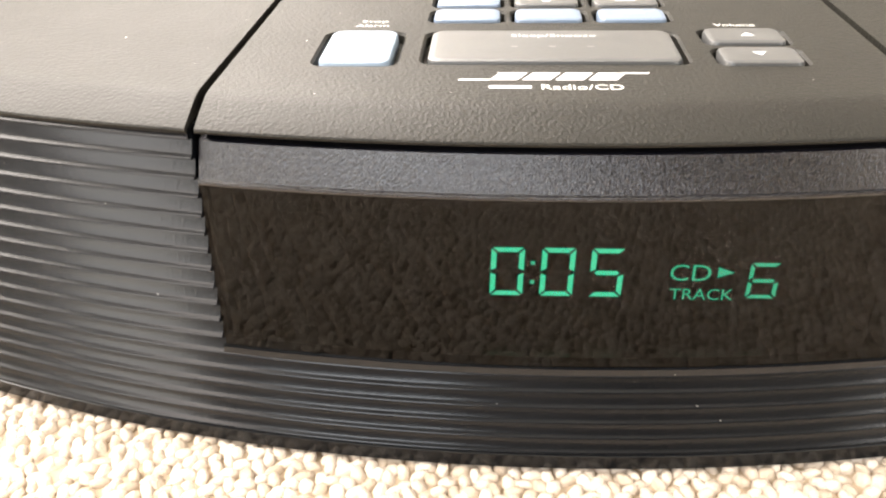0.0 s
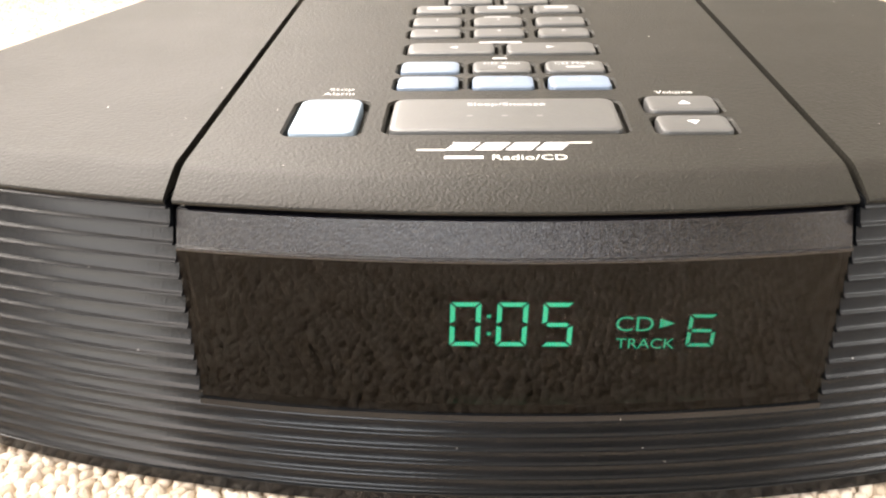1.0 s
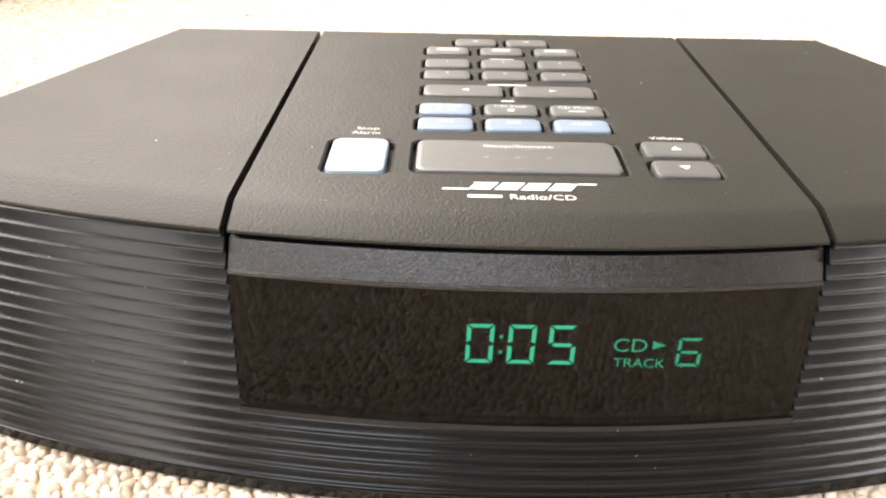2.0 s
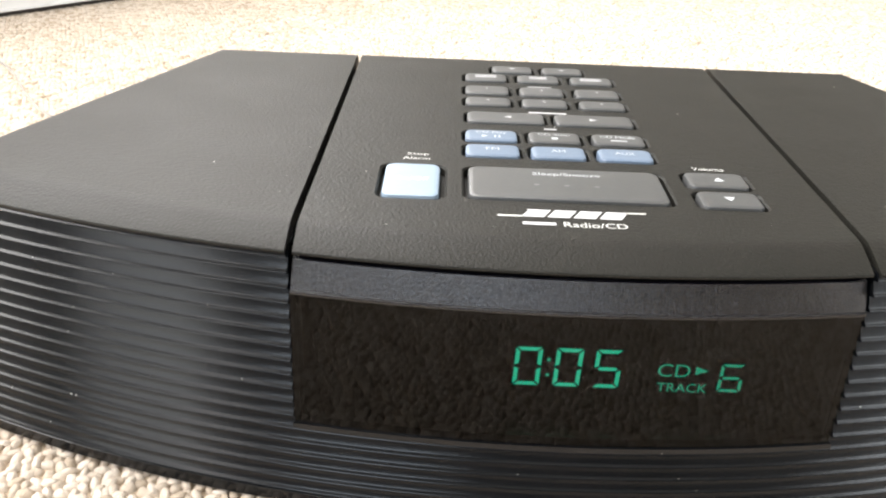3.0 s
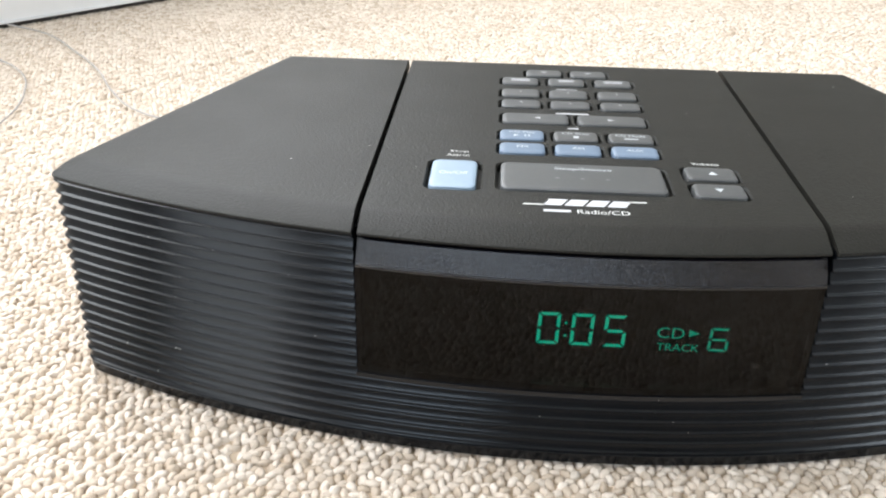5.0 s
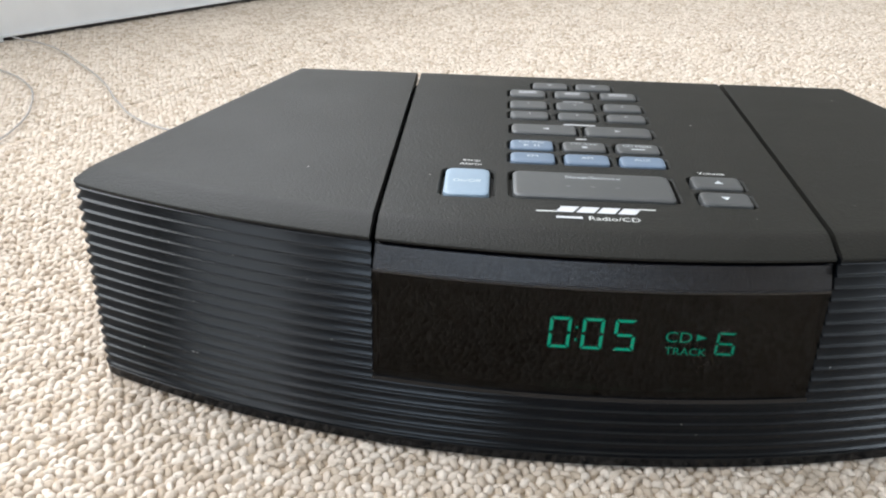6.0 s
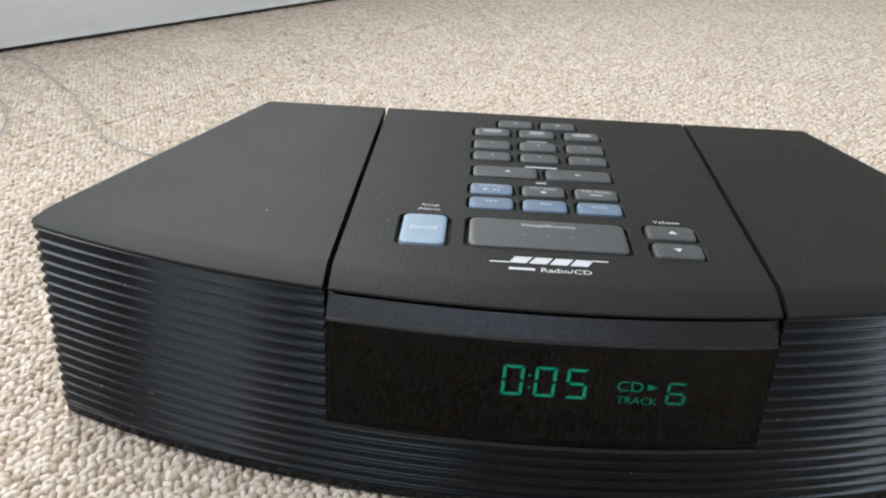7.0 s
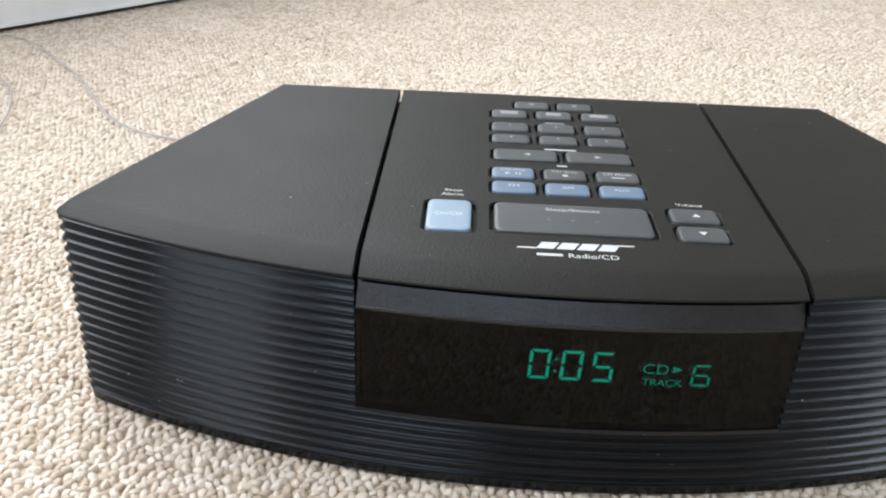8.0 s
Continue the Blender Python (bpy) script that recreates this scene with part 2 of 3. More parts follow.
glazing("window_1", "wide white-framed window letting in daylight", "window", WIN_A0, WIN_A1, WIN_Z0, WIN_Z1, lambda p: room(p.x, -p.y, p.z))
glazing("door_1", "white-framed glazed door letting in daylight", "door", DOOR_B0, DOOR_B1, DOOR_Z0, WIN_Z1, lambda p: room(A0 - p.y, p.x, p.z))
glazing("window_2", "wide white-framed window letting in daylight", "window", WEST_B0, WEST_B1, WEST_Z0, WEST_Z1, lambda p: room(A0 - p.y, p.x, p.z))
glazing("window_3", "narrow white-framed window letting in daylight", "window", SLIT_A0, SLIT_A1, SLIT_Z0, WIN_Z1, lambda p: room(p.x, B1 + p.y, p.z))

# baseboard over a dark gap, part of which is filled
tagged(new("baseboard", finish(box(bmesh.new(), (A0, -0.01, 0.0022), (A1, 0.014, 0.12), plan, 0.002), "baseboard", M_TRIM)), "white gloss painted baseboard over a dark gap", "baseboard", kind="structure")
tagged(new("trim", finish(box(bmesh.new(), (A0, -0.05, -0.02), (A1, 0.006, 0.0012), plan), "trim", M_GAP, 0)), "dark gap strip under the baseboard", "trim", kind="structure")
tagged(new("trim", finish(box(bmesh.new(), (A0, 0.0, -0.0012), (-0.018, 0.0145, 0.0019), plan, 0.0008), "trim", M_TRIM)), "white filler strip under the baseboard", "trim", kind="structure")
floor = tagged(new("floor", finish(box(bmesh.new(), (A0, 0.006, -0.02), (A1, B1, -0.0036), plan), "floor", M_BACKING, 0)), "cream looped wool carpet on the floor", "carpet", kind="structure")

# ---- the radio: one front curve, tapered sides ----
FRONT_Y, FRONT_R, HALF, BACK_HALF, BACK_Y = -0.006, 0.45, 0.1853, 0.1332, 0.1805
SLOT, LIP, TOP = 0.0723, 0.0806, 0.0842


def front_y(x):
    return FRONT_Y + FRONT_R - math.sqrt(FRONT_R ** 2 - x * x)


def outline(d=0.0, d_side=0.0, soft=0.006):
    """Plan of the front and both sides, from the back left to the back right, corners rounded, the front drawn in by d and the rest by d_side: points and outward normals."""
    r = FRONT_R - d
    centre = FRONT_Y + FRONT_R
    side = Vector((HALF - BACK_HALF, front_y(HALF) - BACK_Y)).normalized()

    def arc(x):
        return Vector((-x, centre - math.sqrt(r * r - x * x)))

    def edge(y):
        return BACK_HALF + side.x / side.y * (y - BACK_Y) - d_side / abs(side.y)

    x = HALF
    for _ in range(30):
        x = edge(arc(x).y)
    corner, back = arc(x), Vector((-edge(BACK_Y - d_side), BACK_Y - d_side))
    up = (back - corner).normalized()
    pts = [back, back.lerp(corner, 0.35), back.lerp(corner, 0.7)]
    p0, p2 = corner + up * soft, arc(x - soft)
    for k in range(7):
        t = k / 6
        pts.append(p0 * (1 - t) ** 2 + corner * 2 * t * (1 - t) + p2 * t * t)
    steps = [(x - soft) + (SLOT + 0.0008 - x + soft) * k / 18 for k in range(1, 19)] + [(SLOT + 0.0008) * (1 - k / 12) for k in range(1, 12)]
    pts += [arc(q) for q in steps]
    pts = pts + [arc(0.0)] + [Vector((-p.x, p.y)) for p in reversed(pts)]
    nor = []
    for i, p in enumerate(pts):
        v = (pts[min(i + 1, len(pts) - 1)] - pts[max(i - 1, 0)]).normalized()
        nor.append(Vector((v.y, -v.x)))
    return pts, nor


PTS, NOR = outline()


def inset(d, z, d_side=None):
    """The closed outline at that height, drawn in by d (and by d_side along the sides and the back)."""
    e = d if d_side is None else d_side
    return [(p.x, p.y, z) for p in outline(d, e, max(0.0025, 0.006 - 0.6 * e))[0]]


radio = tagged(new("clock_radio"), "black plastic clock radio with ribbed curved front and green display", "radio")

# ribbed front: each rib leans out to a rounded lower lip
PITCH, RIB_TOP, RIB_COUNT = 0.00436, 0.0781, 18
PROFILE = ((0.0024, PITCH - 0.00030), (0.00185, PITCH - 0.0004), (0.00140, 0.0027), (0.00086, 0.00125), (0.00072, 0.00104), (0.00026, 0.00062), (0.00008, 0.00044), (0.00001, 0.00026), (0.0001, 0.0001), (0.0007, -0.00025), (0.0024, -0.0003))


def rib_mesh(keep, height=1.0):
    pick = [(p, n) for p, n in zip(PTS, NOR) if keep(p.x)]
    loops = [[(p.x - n.x * d, p.y - n.y * d, min(z, height)) for d, z in PROFILE] for p, n in pick]
    return finish(rings(loops), "rib", M_RIB, 35)


core = rings([inset(0.0023, -0.0014), inset(0.0022, 0.0005), inset(0.0022, 0.0268)])
shell = part("grille", core, M_RIB, radio, "black ribbed wraparound front grille")
for sx in (-1, 1):
    bm = bmesh.new()
    pick = [(p - n * 0.0022) for p, n in zip(PTS, NOR) if p.x * sx > SLOT + 0.0005]
    if sx > 0:
        pick.reverse()
    ends = pick + [Vector((sx * (SLOT + 0.0008), BACK_Y - 0.0013))]
    part("side_shell", rings([[(p.x, p.y, 0.0268) for p in ends], [(p.x, p.y, 0.0800) for p in ends]]), M_RIB, radio)
part("rear_shell", box(bmesh.new(), (-SLOT - 0.0007, 0.035, 0.0268), (SLOT + 0.0007, BACK_Y - 0.0013, 0.0765)), M_DARK, radio)

top_left, top_right = rib_mesh(lambda x: x < -SLOT - 0.0005, 0.0019), rib_mesh(lambda x: x > SLOT + 0.0005, 0.0019)
rib_full, rib_left, rib_right = rib_mesh(lambda x: True), rib_mesh(lambda x: x < -SLOT - 0.0005), rib_mesh(lambda x: x > SLOT + 0.0005)
for k in range(RIB_COUNT):
    z = RIB_TOP - PITCH * k
    for me in ((top_left, top_right) if k == 0 else (rib_left, rib_right) if k < 12 else (rib_full,)):
        part("rib", me, M_RIB, shell, at=(0, 0, z))
# plain strip along the window's lower edge and the foot of the case
part("base_strip", rings([inset(0.0016, -0.0014), inset(0.0006, -0.0008), inset(0.0004, 0.0030), inset(0.0012, 0.0036)]), M_RIB, radio)
foot = finish(rings([round_rect(-0.008, 0.008, -0.008, 0.008, 0.0079, z) for z in (-0.0034, -0.0012)]), "rubber_foot", M_DARK)
for x, y in ((-0.13, 0.05), (0.13, 0.05), (-0.10, 0.15), (0.10, 0.15)):
    part("rubber_foot", foot, M_DARK, radio, at=(x, y, 0))


# top in three pieces, parted by two straight grooves
def top_piece(x0, x1, name):
    under = (inset(0.0075, 0.0745), inset(0.0070, 0.0792), inset(0.0005, 0.0794)) if name == "lid" else (inset(0.0030, 0.0745), inset(0.0012, 0.0785), inset(0.0005, 0.0792))
    bm = rings([*under, inset(0.0, 0.0797), inset(-0.0002, 0.0801), inset(0.0, 0.0805), inset(0.0005, 0.0808),
                inset(0.0040, 0.0821, 0.0014), inset(0.0078, 0.0834, 0.0032), inset(0.0096, 0.0839, 0.0045), inset(0.0112, 0.08412, 0.0057), inset(0.0130, TOP, 0.0070)])
    for x, s in ((x0, 1), (x1, -1)):
        if x is not None:
            bmesh.ops.bisect_plane(bm, geom=bm.verts[:] + bm.edges[:] + bm.faces[:], plane_co=(x, 0, 0), plane_no=(-s, 0, 0), clear_outer=True)
            bmesh.ops.holes_fill(bm, edges=[e for e in bm.edges if e.is_boundary], sides=0)
    return bm


GAP = 0.0010
part("top_panel", top_piece(None, -SLOT - GAP, "l"), M_TOP, radio, "black fine-grained side panel of the top")
part("top_panel", top_piece(SLOT + GAP, None, "r"), M_TOP, radio, "black fine-grained side panel of the top")
lid = part("disc_lid", top_piece(-SLOT + GAP, SLOT - GAP, "lid"), M_TOP, radio, "black fine-grained lid with printed buttons")

COL = (-0.0203, 0.0, 0.0206)
BUTTONS = [("power_button", -0.0519, -0.0361, 0.0272, 0.0512, M_PALE), ("snooze_button", -0.0280, 0.0274, 0.0283, 0.0512, M_GREY),
           ("volume_button", 0.0354, 0.0527, 0.0416, 0.0529, M_GREY), ("volume_button", 0.0358, 0.0528, 0.0274, 0.0386, M_GREY)]
for c in COL:
    BUTTONS.append(("source_button", c - 0.0083, c + 0.0083, 0.0600, 0.0703, M_BLUE))
for c, m in zip(COL, (M_BLUE, M_GREY, M_GREY)):
    BUTTONS.append(("disc_button", c - 0.0083, c + 0.0083, 0.0738, 0.0839, m))
BUTTONS += [("tuning_button", -0.0279, -0.0017, 0.0921, 0.1033, M_GREY), ("tuning_button", 0.0019, 0.0284, 0.0921, 0.1033, M_GREY)]
for y0, y1 in ((0.1107, 0.1202), (0.1245, 0.1348)):
    for c in COL:
        BUTTONS.append(("preset_button", c - 0.0081, c + 0.0081, y0, y1, M_GREY))
for c in COL:
    BUTTONS.append(("alarm_button", c - 0.0080, c + 0.0080, 0.1416, 0.1516, M_GREY))
for c in (-0.0095, 0.0105):
    BUTTONS.append(("clock_button", c - 0.0080, c + 0.0080, 0.1545, 0.1640, M_GREY))

# wells for the buttons, cut into the lid
cut = bmesh.new()
for name, x0, x1, y0, y1, m in BUTTONS:
    g = 0.0010 if y1 - y0 > 0.015 else 0.0007
    big = y1 - y0 > 0.015
    loops = []
    for z, o in ((0.0815, 0.0), (TOP - 0.0006, 0.0), (TOP - 0.0001, 0.0005), (TOP + 0.004, 0.0030)):
        loops.append([cut.verts.new(p) for p in round_rect(x0 - g * 1.3 - o, x1 + g * 1.6 + o, y0 - g * 0.5 - o * 0.5, y1 + g * 0.7 + o * 0.5, (0.0032 if big else 0.0025) + o * 0.5, z)])
    for a, b in zip(loops, loops[1:]):
        for i in range(len(a)):
            j = (i + 1) % len(a)
            cut.faces.new((a[i], a[j], b[j], b[i]))
    cut.faces.new(loops[0])
    cut.faces.new(loops[-1])
cutter = new("well_cutter", finish(cut, "well_cutter", M_TOP, 0))
mod = lid.modifiers.new("wells", "BOOLEAN")
mod.operation, mod.object, mod.solver = "DIFFERENCE", cutter, "EXACT"
carved = bpy.data.meshes.new_from_object(lid.evaluated_get(bpy.context.evaluated_depsgraph_get()))
lid.modifiers.clear()
lid.data = carved
bpy.data.objects.remove(cutter)
carved.set_sharp_from_angle(angle=radians(30))

RAISED = 0.0007


def button(name, x0, x1, y0, y1, mat):
    r = 0.0028 if y1 - y0 > 0.015 else 0.0021
    e = 0.0008
    steps = [(0.0, 0.0816), (0.0, TOP + RAISED - e), (e * 0.3, TOP + RAISED - e * 0.3), (e, TOP + RAISED), (e * 2.2, TOP + RAISED + 0.00006)]
    return part(name, rings([round_rect(x0 + d, x1 - d, y0 + d * 0.9, y1 - d * 0.9, max(r - d * 0.5, 0.0006), z) for d, z in steps]), mat, radio)


made = [button(*b) for b in BUTTONS]
FACE = TOP + RAISED + 0.00012


def on_button(i, name, me, mat=M_PRINT_SOFT, dx=0.0, dy=0.0):
    _, x0, x1, y0, y1, _ = BUTTONS[i]
    return print_on(name, me, mat, made[i], ((x0 + x1) / 2 + dx, (y0 + y1) / 2 + dy, FACE))


def shape(points):
    return finish(flat_shape(points), "mark", M_PRINT, 0)


def bar(w, h, slant=0.0):
    return shape([(-w / 2 - slant, -h / 2), (w / 2 - slant, -h / 2), (w / 2 + slant, h / 2), (-w / 2 + slant, h / 2)])


def arrow(w, h, angle=0):
    c, s = math.cos(radians(angle)), math.sin(radians(angle))
    return shape([(x * c - y * s, x * s + y * c) for x, y in ((-w / 2, -h / 2), (w / 2, 0), (-w / 2, h / 2))])


on_button(0, "lettering", lettering("On/Off", 0.0026, 0.0098))
on_button(1, "lettering", lettering("Sleep/Snooze", 0.0027, 0.0195), dx=0.0006, dy=0.0062)
for dx in (-0.0085, 0.0, 0.0085):
    on_button(1, "mark", bar(0.0014, 0.0006), M_PRINT_FAINT, dx=dx, dy=-0.0018)
on_button(2, "arrow", arrow(0.0026, 0.0032, 90), dx=0.0006)
on_button(3, "arrow", arrow(0.0026, 0.0032, -90))
for i, word, w in ((4, "FM", 0.0040), (5, "AM", 0.0044), (6, "AUX", 0.0062)):
    on_button(i, "lettering", lettering(word, 0.0021, w), dy=0.0008)
for i, word, w in ((7, "CD Play", 0.0100), (8, "CD Stop", 0.0104), (9, "CD Mode", 0.0112)):
    on_button(i, "lettering", lettering(word, 0.0022, w), dy=0.0020)
on_button(7, "arrow", arrow(0.0022, 0.0020), dx=-0.0020, dy=-0.0014)
for dx in (0.0012, 0.0026):
    on_button(7, "mark", bar(0.0005, 0.0020), dx=dx, dy=-0.0014)
on_button(8, "mark", bar(0.0020, 0.0018), dy=-0.0014)
on_button(9, "mark", bar(0.0052, 0.0009, 0.0002), dy=-0.0014)
on_button(10, "arrow", arrow(0.0026, 0.0022, 180), M_PRINT_GREY, dx=0.0006)
on_button(11, "arrow", arrow(0.0026, 0.0022), M_PRINT_GREY)
for i, word in enumerate("456123"):
    on_button(12 + i, "lettering", lettering(word, 0.0019), M_PRINT_GREY, dy=0.0012)
for i in (18, 19, 20):
    for dy in (0.0017, -0.0002):
        on_button(i, "mark", bar(0.0082 if i != 19 else 0.0068, 0.0009), M_PRINT_GREY, dy=dy)
for i in (21, 22):
    on_button(i, "arrow", arrow(0.0016, 0.0032, -90), M_PRINT_GREY, dy=0.0006)

# printing on the lid itself
INK = TOP + 0.00008
for word, x, y, w, h in (("Stop", -0.0430, 0.0604, 0.0066, 0.0024), ("Alarm", -0.0434, 0.0570, 0.0082, 0.0020), ("Volume", 0.0440, 0.0571, 0.0096, 0.0022)):
    print_on("lettering", lettering(word, h, w), M_PRINT, lid, (x, y, INK))
print_on("lettering", lettering("Radio/CD", 0.0029, 0.0164), M_PRINT, lid, (0.0046, 0.0136, INK))
print_on("mark", bar(0.0086, 0.0016), M_PRINT_GREY, lid, (-0.0099, 0.0136, INK))
print_on("mark", bar(0.0132, 0.0012), M_PRINT_GREY, lid, (0.0002, 0.1056, INK))
print_on("mark", bar(0.0042, 0.0011), M_PRINT_GREY, lid, (-0.0004, 0.0884, INK))
print_on("mark", bar(0.0090, 0.0008), M_PRINT_GREY, lid, (-0.0002, 0.1372, INK))
# maker's mark as plain slanted blocks on a stepped line
for k in range(4):
    print_on("mark", bar(0.0058, 0.0046, 0.0012), M_PRINT_GREY, lid, (-0.0102 + 0.0068 * k, 0.0200, INK))
print_on("mark", bar(0.0068, 0.0008, 0.0002), M_PRINT, lid, (-0.0171, 0.0179, INK))
print_on("mark", bar(0.0060, 0.0008, 0.0002), M_PRINT, lid, (0.0160, 0.0221, INK))


# ---- front window: grained brow, smoked glass, lit display behind ----
def front_sweep(x_half, section, steps=36):
    """A section of (inward depth, height) carried along the front curve between -x_half and x_half."""
    loops = []
    for k in range(steps + 1):
        x = -x_half + 2 * x_half * k / steps
        n = Vector((x, front_y(x) - FRONT_Y - FRONT_R)).normalized()
        loops.append([(x - n.x * d, front_y(x) - n.y * d, z) for d, z in section])
    return rings(loops)


part("brow", front_sweep(SLOT + 0.0001, ((0.0046, 0.0769), (0.0036, 0.0770), (0.0032, 0.0767), (0.0007, 0.0694), (0.0002, 0.0691), (0.0001, 0.0687), (0.0003, 0.0682), (0.008, 0.0681), (0.008, 0.0769))), M_BEZEL, radio, "black leather-grained strip above the display")
glass = part("glass", front_sweep(SLOT + 0.0006, ((0.0012, 0.0682), (0.0012, 0.0276), (0.0022, 0.0276), (0.0022, 0.0682))), M_GLASS, radio, "smoked dark display glass")
glass.data.materials.append(M_INNER)
for f in glass.data.polygons:
    f.material_index = 0 if f.normal.y < -0.5 else 1
part("sill", front_sweep(SLOT + 0.0010, ((0.0002, 0.0262), (0.0006, 0.0277), (0.0016, 0.0279), (0.006, 0.0279), (0.006, 0.0262))), M_RIB, radio)
DISPLAY_Y = 0.0115
display = part("display", box(bmesh.new(), (-SLOT, DISPLAY_Y + 0.0004, 0.0268), (SLOT, DISPLAY_Y + 0.003, 0.0765)), M_DARK, radio, "green digital time and track display")

for sx in (-1, 1):
    part("display_surround", box(bmesh.new(), (sx * (SLOT - 0.0001) - 0.0004, 0.0045, 0.0281), (sx * (SLOT - 0.0001) + 0.0004, DISPLAY_Y + 0.0003, 0.0679)), M_DARK, radio)


def segment_shapes(x, z, w, h, s, lean):
    """The seven strokes of a digit whose lower left is at (x, z)."""
    def p(u, v):
        return (x + u + lean * v, z + v)
    m, g, k = h / 2, 0.00032, s * 0.5
    def hor(v, up):
        if up == 0:
            return [p(k + g, v), p(s + g, v + k), p(w - s - g, v + k), p(w - k - g, v), p(w - s - g, v - k), p(s + g, v - k)]
        return [p(g, v), p(w - g, v), p(w - s - g, v - up * s), p(s + g, v - up * s)]
    def ver(u, v0, v1, side):
        i = u + side * s
        return [p(u, v0 + g), p(u, v1 - g), p(i, v1 - g - (s if v1 == h else k * 0.9)), p(i, v0 + g + (s if v0 == 0 else k * 0.9))]
    return {"a": hor(h, 1), "g": hor(m, 0), "d": hor(0, -1), "f": ver(0, m, h, 1), "e": ver(0, 0, m, 1), "b": ver(w, m, h, -1), "c": ver(w, 0, m, -1)}


LIT = {" ": "", "0": "abcdef", "5": "afgcd", "6": "afgedc"}


def digit(char, x, z, w, h, s, lean, mat):
    shapes = segment_shapes(x, z, w, h, s, lean)
    for key in "abcdefg":
        look_of = mat if key in LIT[char] else M_UNLIT
        print_on("segment", finish(flat_shape(shapes[key]), "segment", look_of, 0), look_of, display, (0, DISPLAY_Y, 0), True)


digit(" ", -0.0249, 0.0356, 0.0074, 0.0125, 0.0012, 0.035, M_LIT)
for char, x in (("0", -0.0137), ("0", -0.0025), ("5", 0.0084)):
    digit(char, x, 0.0356, 0.0074, 0.0125, 0.0012, 0.035, M_LIT)
digit("6", 0.0432, 0.0358, 0.0066, 0.0092, 0.00095, 0.035, M_LIT_SMALL)
for z in (0.0392, 0.0442):
    print_on("colon_dot", finish(flat_shape([(-0.0005, -0.0005), (0.0005, -0.0005), (0.0005, 0.0005), (-0.0005, 0.0005)]), "colon_dot", M_LIT_SMALL, 0), M_LIT_SMALL, display, (-0.0041, DISPLAY_Y, z), True)
print_on("lettering", lettering("CD", 0.0042, 0.0090), M_LIT_SMALL, display, (0.0307, DISPLAY_Y, 0.0422), True)
print_on("lettering", lettering("TRACK", 0.0029, 0.0140), M_LIT_SMALL, display, (0.0336, DISPLAY_Y, 0.0366), True)
print_on("arrow", arrow(0.0036, 0.0028), M_LIT_SMALL, display, (0.0384, DISPLAY_Y, 0.0424), True)

# ---- specks of dust on the ribs and the lid ----
dust = bmesh.new()
rng = random.Random(7)
spots = []
for _ in range(34):
    x, k = rng.uniform(-0.17, 0.17), rng.randrange(0, 17)
    if k >= 12 or abs(x) > 0.076:
        spots.append((x, front_y(x) + rng.uniform(0.0002, 0.0009), RIB_TOP - PITCH * k + 0.0009))
for _ in range(26):
    x = rng.uniform(-0.12, 0.15)
    spots.append((x, rng.uniform(front_y(x) + 0.012, 0.16), TOP + 0.0001))
for x in (0.0555, 0.060, 0.064, 0.0585):
    spots.append((x, rng.uniform(0.006, 0.022), TOP - 0.0004))
for x, y, z in spots:
    r = rng.choice((0.00008, 0.00008, 0.00012, 0.00018))
    bmesh.ops.create_icosphere(dust, subdivisions=1, radius=r, matrix=Matrix.Translation((x, y, z)) @ Matrix.Diagonal((rng.uniform(0.7, 2.2), 1, 0.6, 1)))
tagged(part("dust", dust, M_DUST, radio, "pale specks of dust"), kind="stuff")

# ---- thin clear cord lying on the carpet ----
cu = bpy.data.curves.new("cord", "CURVE")
cu.dimensions, cu.bevel_depth, cu.bevel_resolution, cu.resolution_u = "3D", 0.0007, 3, 10
CORD = [(-0.47, 0.528, 0.0027), (-0.425, 0.506, 0.0017), (-0.379, 0.460, 0.0007), (-0.336, 0.407, 0.0007), (-0.307, 0.361, 0.0007), (-0.274, 0.322, 0.0007), (-0.242, 0.307, -0.0003), (-0.20, 0.300, -0.0003), (-0.12, 0.265, -0.0003), (-0.06, 0.19, 0.0107), (-0.055, 0.171, 0.0187)]
LOOP = [(-0.60, 0.50, -0.0003), (-0.53, 0.475, -0.0003), (-0.445, 0.441, -0.0003), (-0.395, 0.400, 0.0007), (-0.364, 0.345, 0.0017), (-0.354, 0.305, 0.0007), (-0.3555, 0.272, -0.0003), (-0.375, 0.235, -0.0003), (-0.43, 0.20, -0.0003), (-0.52, 0.19, -0.0003)]
for pts in (CORD, LOOP):
    sp = cu.splines.new("BEZIER")
    sp.bezier_points.add(len(pts) - 1)
    for bp_, p in zip(sp.bezier_points, pts):
        bp_.co, bp_.handle_left_type, bp_.handle_right_type = p, "AUTO", "AUTO"
cu.materials.append(M_CORD)
tmp = new("cord", cu)
cord_mesh = bpy.data.meshes.new_from_object(tmp.evaluated_get(bpy.context.evaluated_depsgraph_get()))
bpy.data.objects.remove(tmp)
tagged(new("cord", cord_mesh), "thin clear white cord looped on the cream carpet", "cord")

# ---- carpet loops: short domes of yarn in uneven rows ----


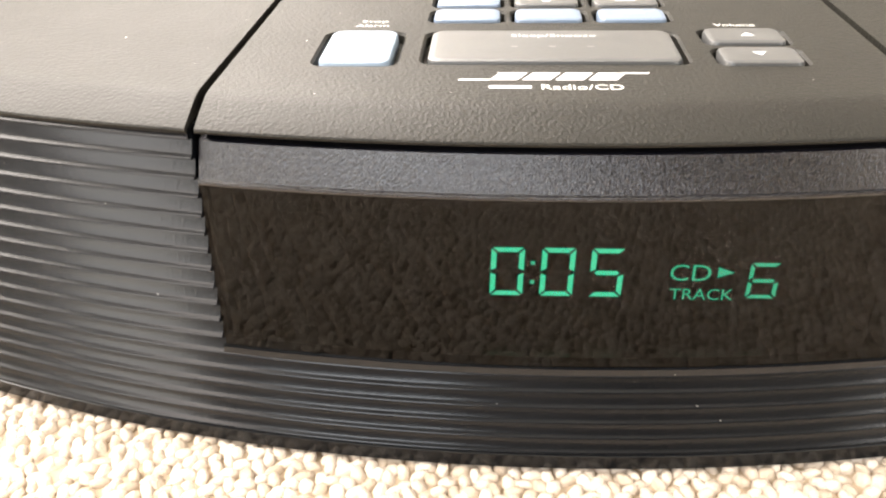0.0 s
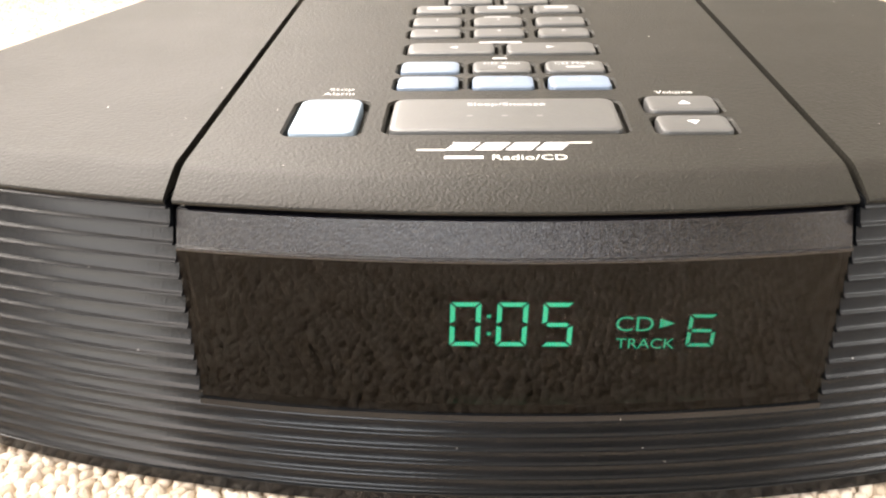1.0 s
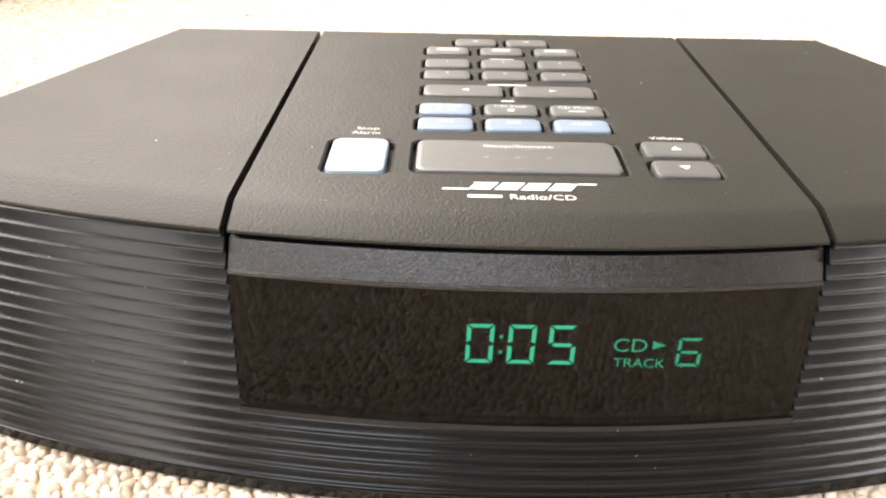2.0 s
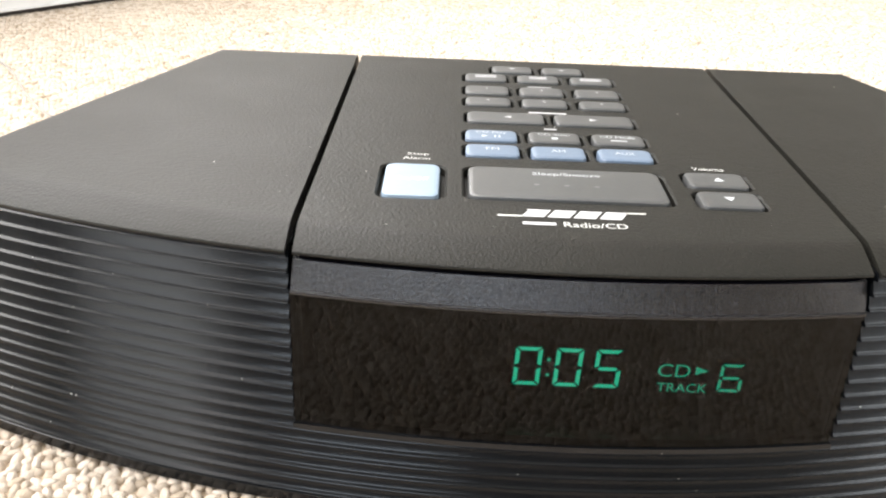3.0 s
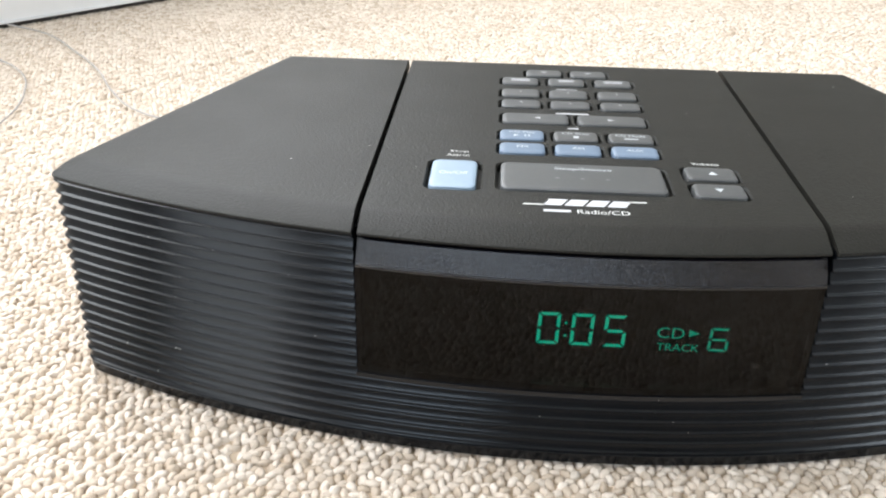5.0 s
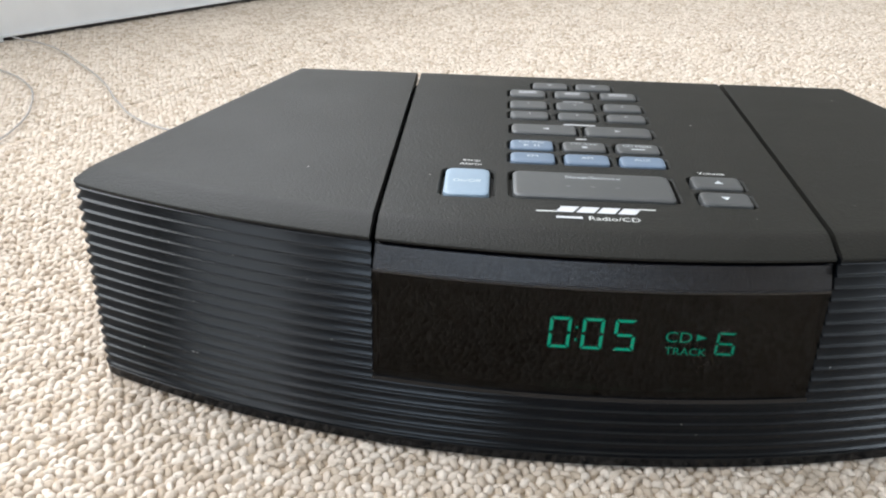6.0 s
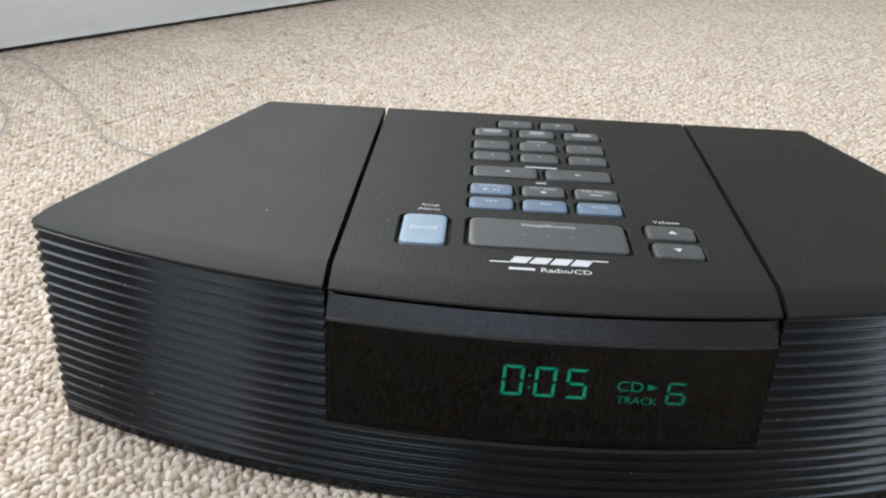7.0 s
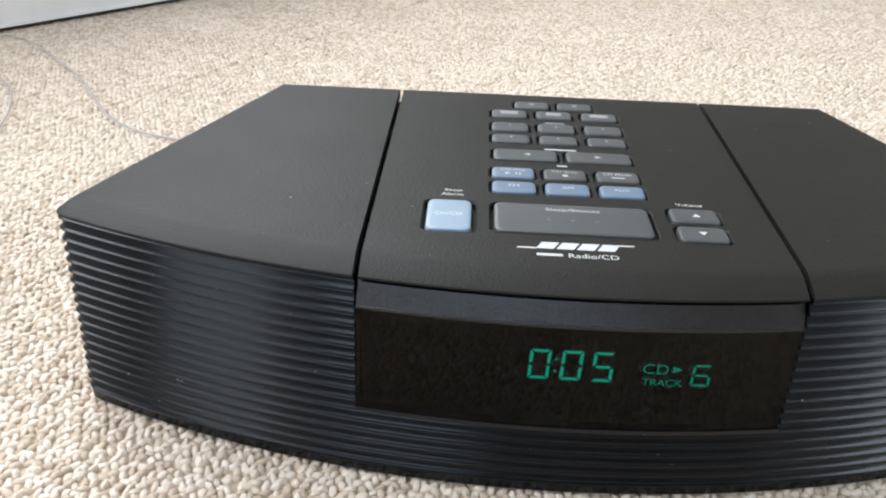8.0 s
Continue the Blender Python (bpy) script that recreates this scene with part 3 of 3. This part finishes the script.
def carpet(name, inside, sides, bands, seed, STEP, spread=1.0):
    rng = np.random.default_rng(seed)
    a = np.arange(-1.3, 1.9, STEP)
    b = np.arange(0.012, 1.9, STEP * 0.92)
    ga, gb = np.meshgrid(a, b, indexing="ij")
    ga = ga + (np.arange(len(b)) % 2)[None, :] * STEP / 2
    way = np.where((np.arange(len(b)) % 2)[None, :] + np.zeros_like(ga) > 0, 0.65, -0.65).ravel()
    ga, gb = ga.ravel(), gb.ravel()
    ga = ga + rng.normal(0, STEP * 0.10, ga.shape)
    gb = gb + rng.normal(0, STEP * 0.10, gb.shape)
    x, y = W0.x + ga * WU.x + gb * WV.x, W0.y + ga * WU.y + gb * WV.y
    keep = inside(x, y)
    x, y, way = x[keep], y[keep], way[keep]
    n = len(x)
    turn = math.atan2(WU.y, WU.x) + 0.3 + way + rng.normal(0, 0.30, n)
    long, wide, tall = STEP * spread * rng.uniform(0.66, 0.84, n), STEP * spread * rng.uniform(0.40, 0.52, n), rng.uniform(0.0026, 0.0035, n)
    # a faint seam between two widths of carpet
    seam = np.abs((x + 0.3535) * 0.876 - (y - 0.268) * 0.482)
    tall = np.where(seam < 0.003, tall * 0.45, tall)
    tilt = rng.normal(0, 0.0006, (2, n))
    ang = np.linspace(0, 2 * np.pi, sides, endpoint=False)
    verts = []
    for r, h in bands:
        u, v = r * np.cos(ang)[None] * long[:, None], r * np.sin(ang)[None] * wide[:, None]
        px = x[:, None] + u * np.cos(turn)[:, None] - v * np.sin(turn)[:, None] + tilt[0][:, None] * h
        py = y[:, None] + u * np.sin(turn)[:, None] + v * np.cos(turn)[:, None] + tilt[1][:, None] * h
        verts.append(np.stack([px, py, np.broadcast_to(-0.0047 + h * tall[:, None], px.shape)], -1))
    top = np.stack([x + tilt[0], y + tilt[1], -0.0047 + tall], -1)[:, None]
    verts = np.concatenate(verts + [top], 1)
    verts = verts + rng.normal(0, STEP * 0.03, verts.shape)
    per = verts.shape[1]
    tri = []
    for k in range(len(bands) - 1):
        for i in range(sides):
            j = (i + 1) % sides
            tri += [(k * sides + i, k * sides + j, (k + 1) * sides + j), (k * sides + i, (k + 1) * sides + j, (k + 1) * sides + i)]
    k = (len(bands) - 1) * sides
    tri += [(k + i, k + (i + 1) % sides, per - 1) for i in range(sides)]
    tri = np.array(tri)
    faces = (tri[None] + (np.arange(n) * per)[:, None, None]).reshape(-1, 3)
    me = bpy.data.meshes.new(name)
    me.vertices.add(n * per)
    me.vertices.foreach_set("co", verts.astype(np.float32).ravel())
    me.loops.add(faces.size)
    me.loops.foreach_set("vertex_index", faces.astype(np.int32).ravel())
    me.polygons.add(len(faces))
    me.polygons.foreach_set("loop_start", np.arange(0, faces.size, 3, dtype=np.int32))
    me.polygons.foreach_set("use_smooth", np.ones(len(faces), bool))
    me.update(calc_edges=True)
    me.materials.append(M_YARN)
    return tagged(new(name, me), "cream looped wool carpet pile", "carpet", kind="stuff")


def under(x, y):
    return (np.abs(x) < 0.115) & (y > 0.02) & (y < 0.16)


def near(x, y):
    return (np.abs(x + 0.02) < 0.42) & (y > -0.30) & (y < 0.20) & ~under(x, y)


def far(x, y):
    return (x > -0.66) & (x < 0.78) & (y > -0.30) & (y < 1.05) & ~((np.abs(x + 0.02) < 0.42) & (y < 0.20)) & (y - x * 1.2 < 1.35)


def behind(x, y):
    return (np.abs(x) < 0.75) & (y > -0.8) & (y <= -0.30)


carpet("carpet_pile", near, 7, ((1.0, 0.15), (0.90, 0.58), (0.70, 0.84), (0.38, 0.96)), 3, 0.0036, 1.06)
carpet("carpet_pile", far, 6, ((1.0, 0.25), (0.72, 0.86)), 4, 0.0039, 1.12)
carpet("carpet_pile", behind, 5, ((1.0, 0.0), (0.82, 0.80)), 5, 0.0060, 1.1)
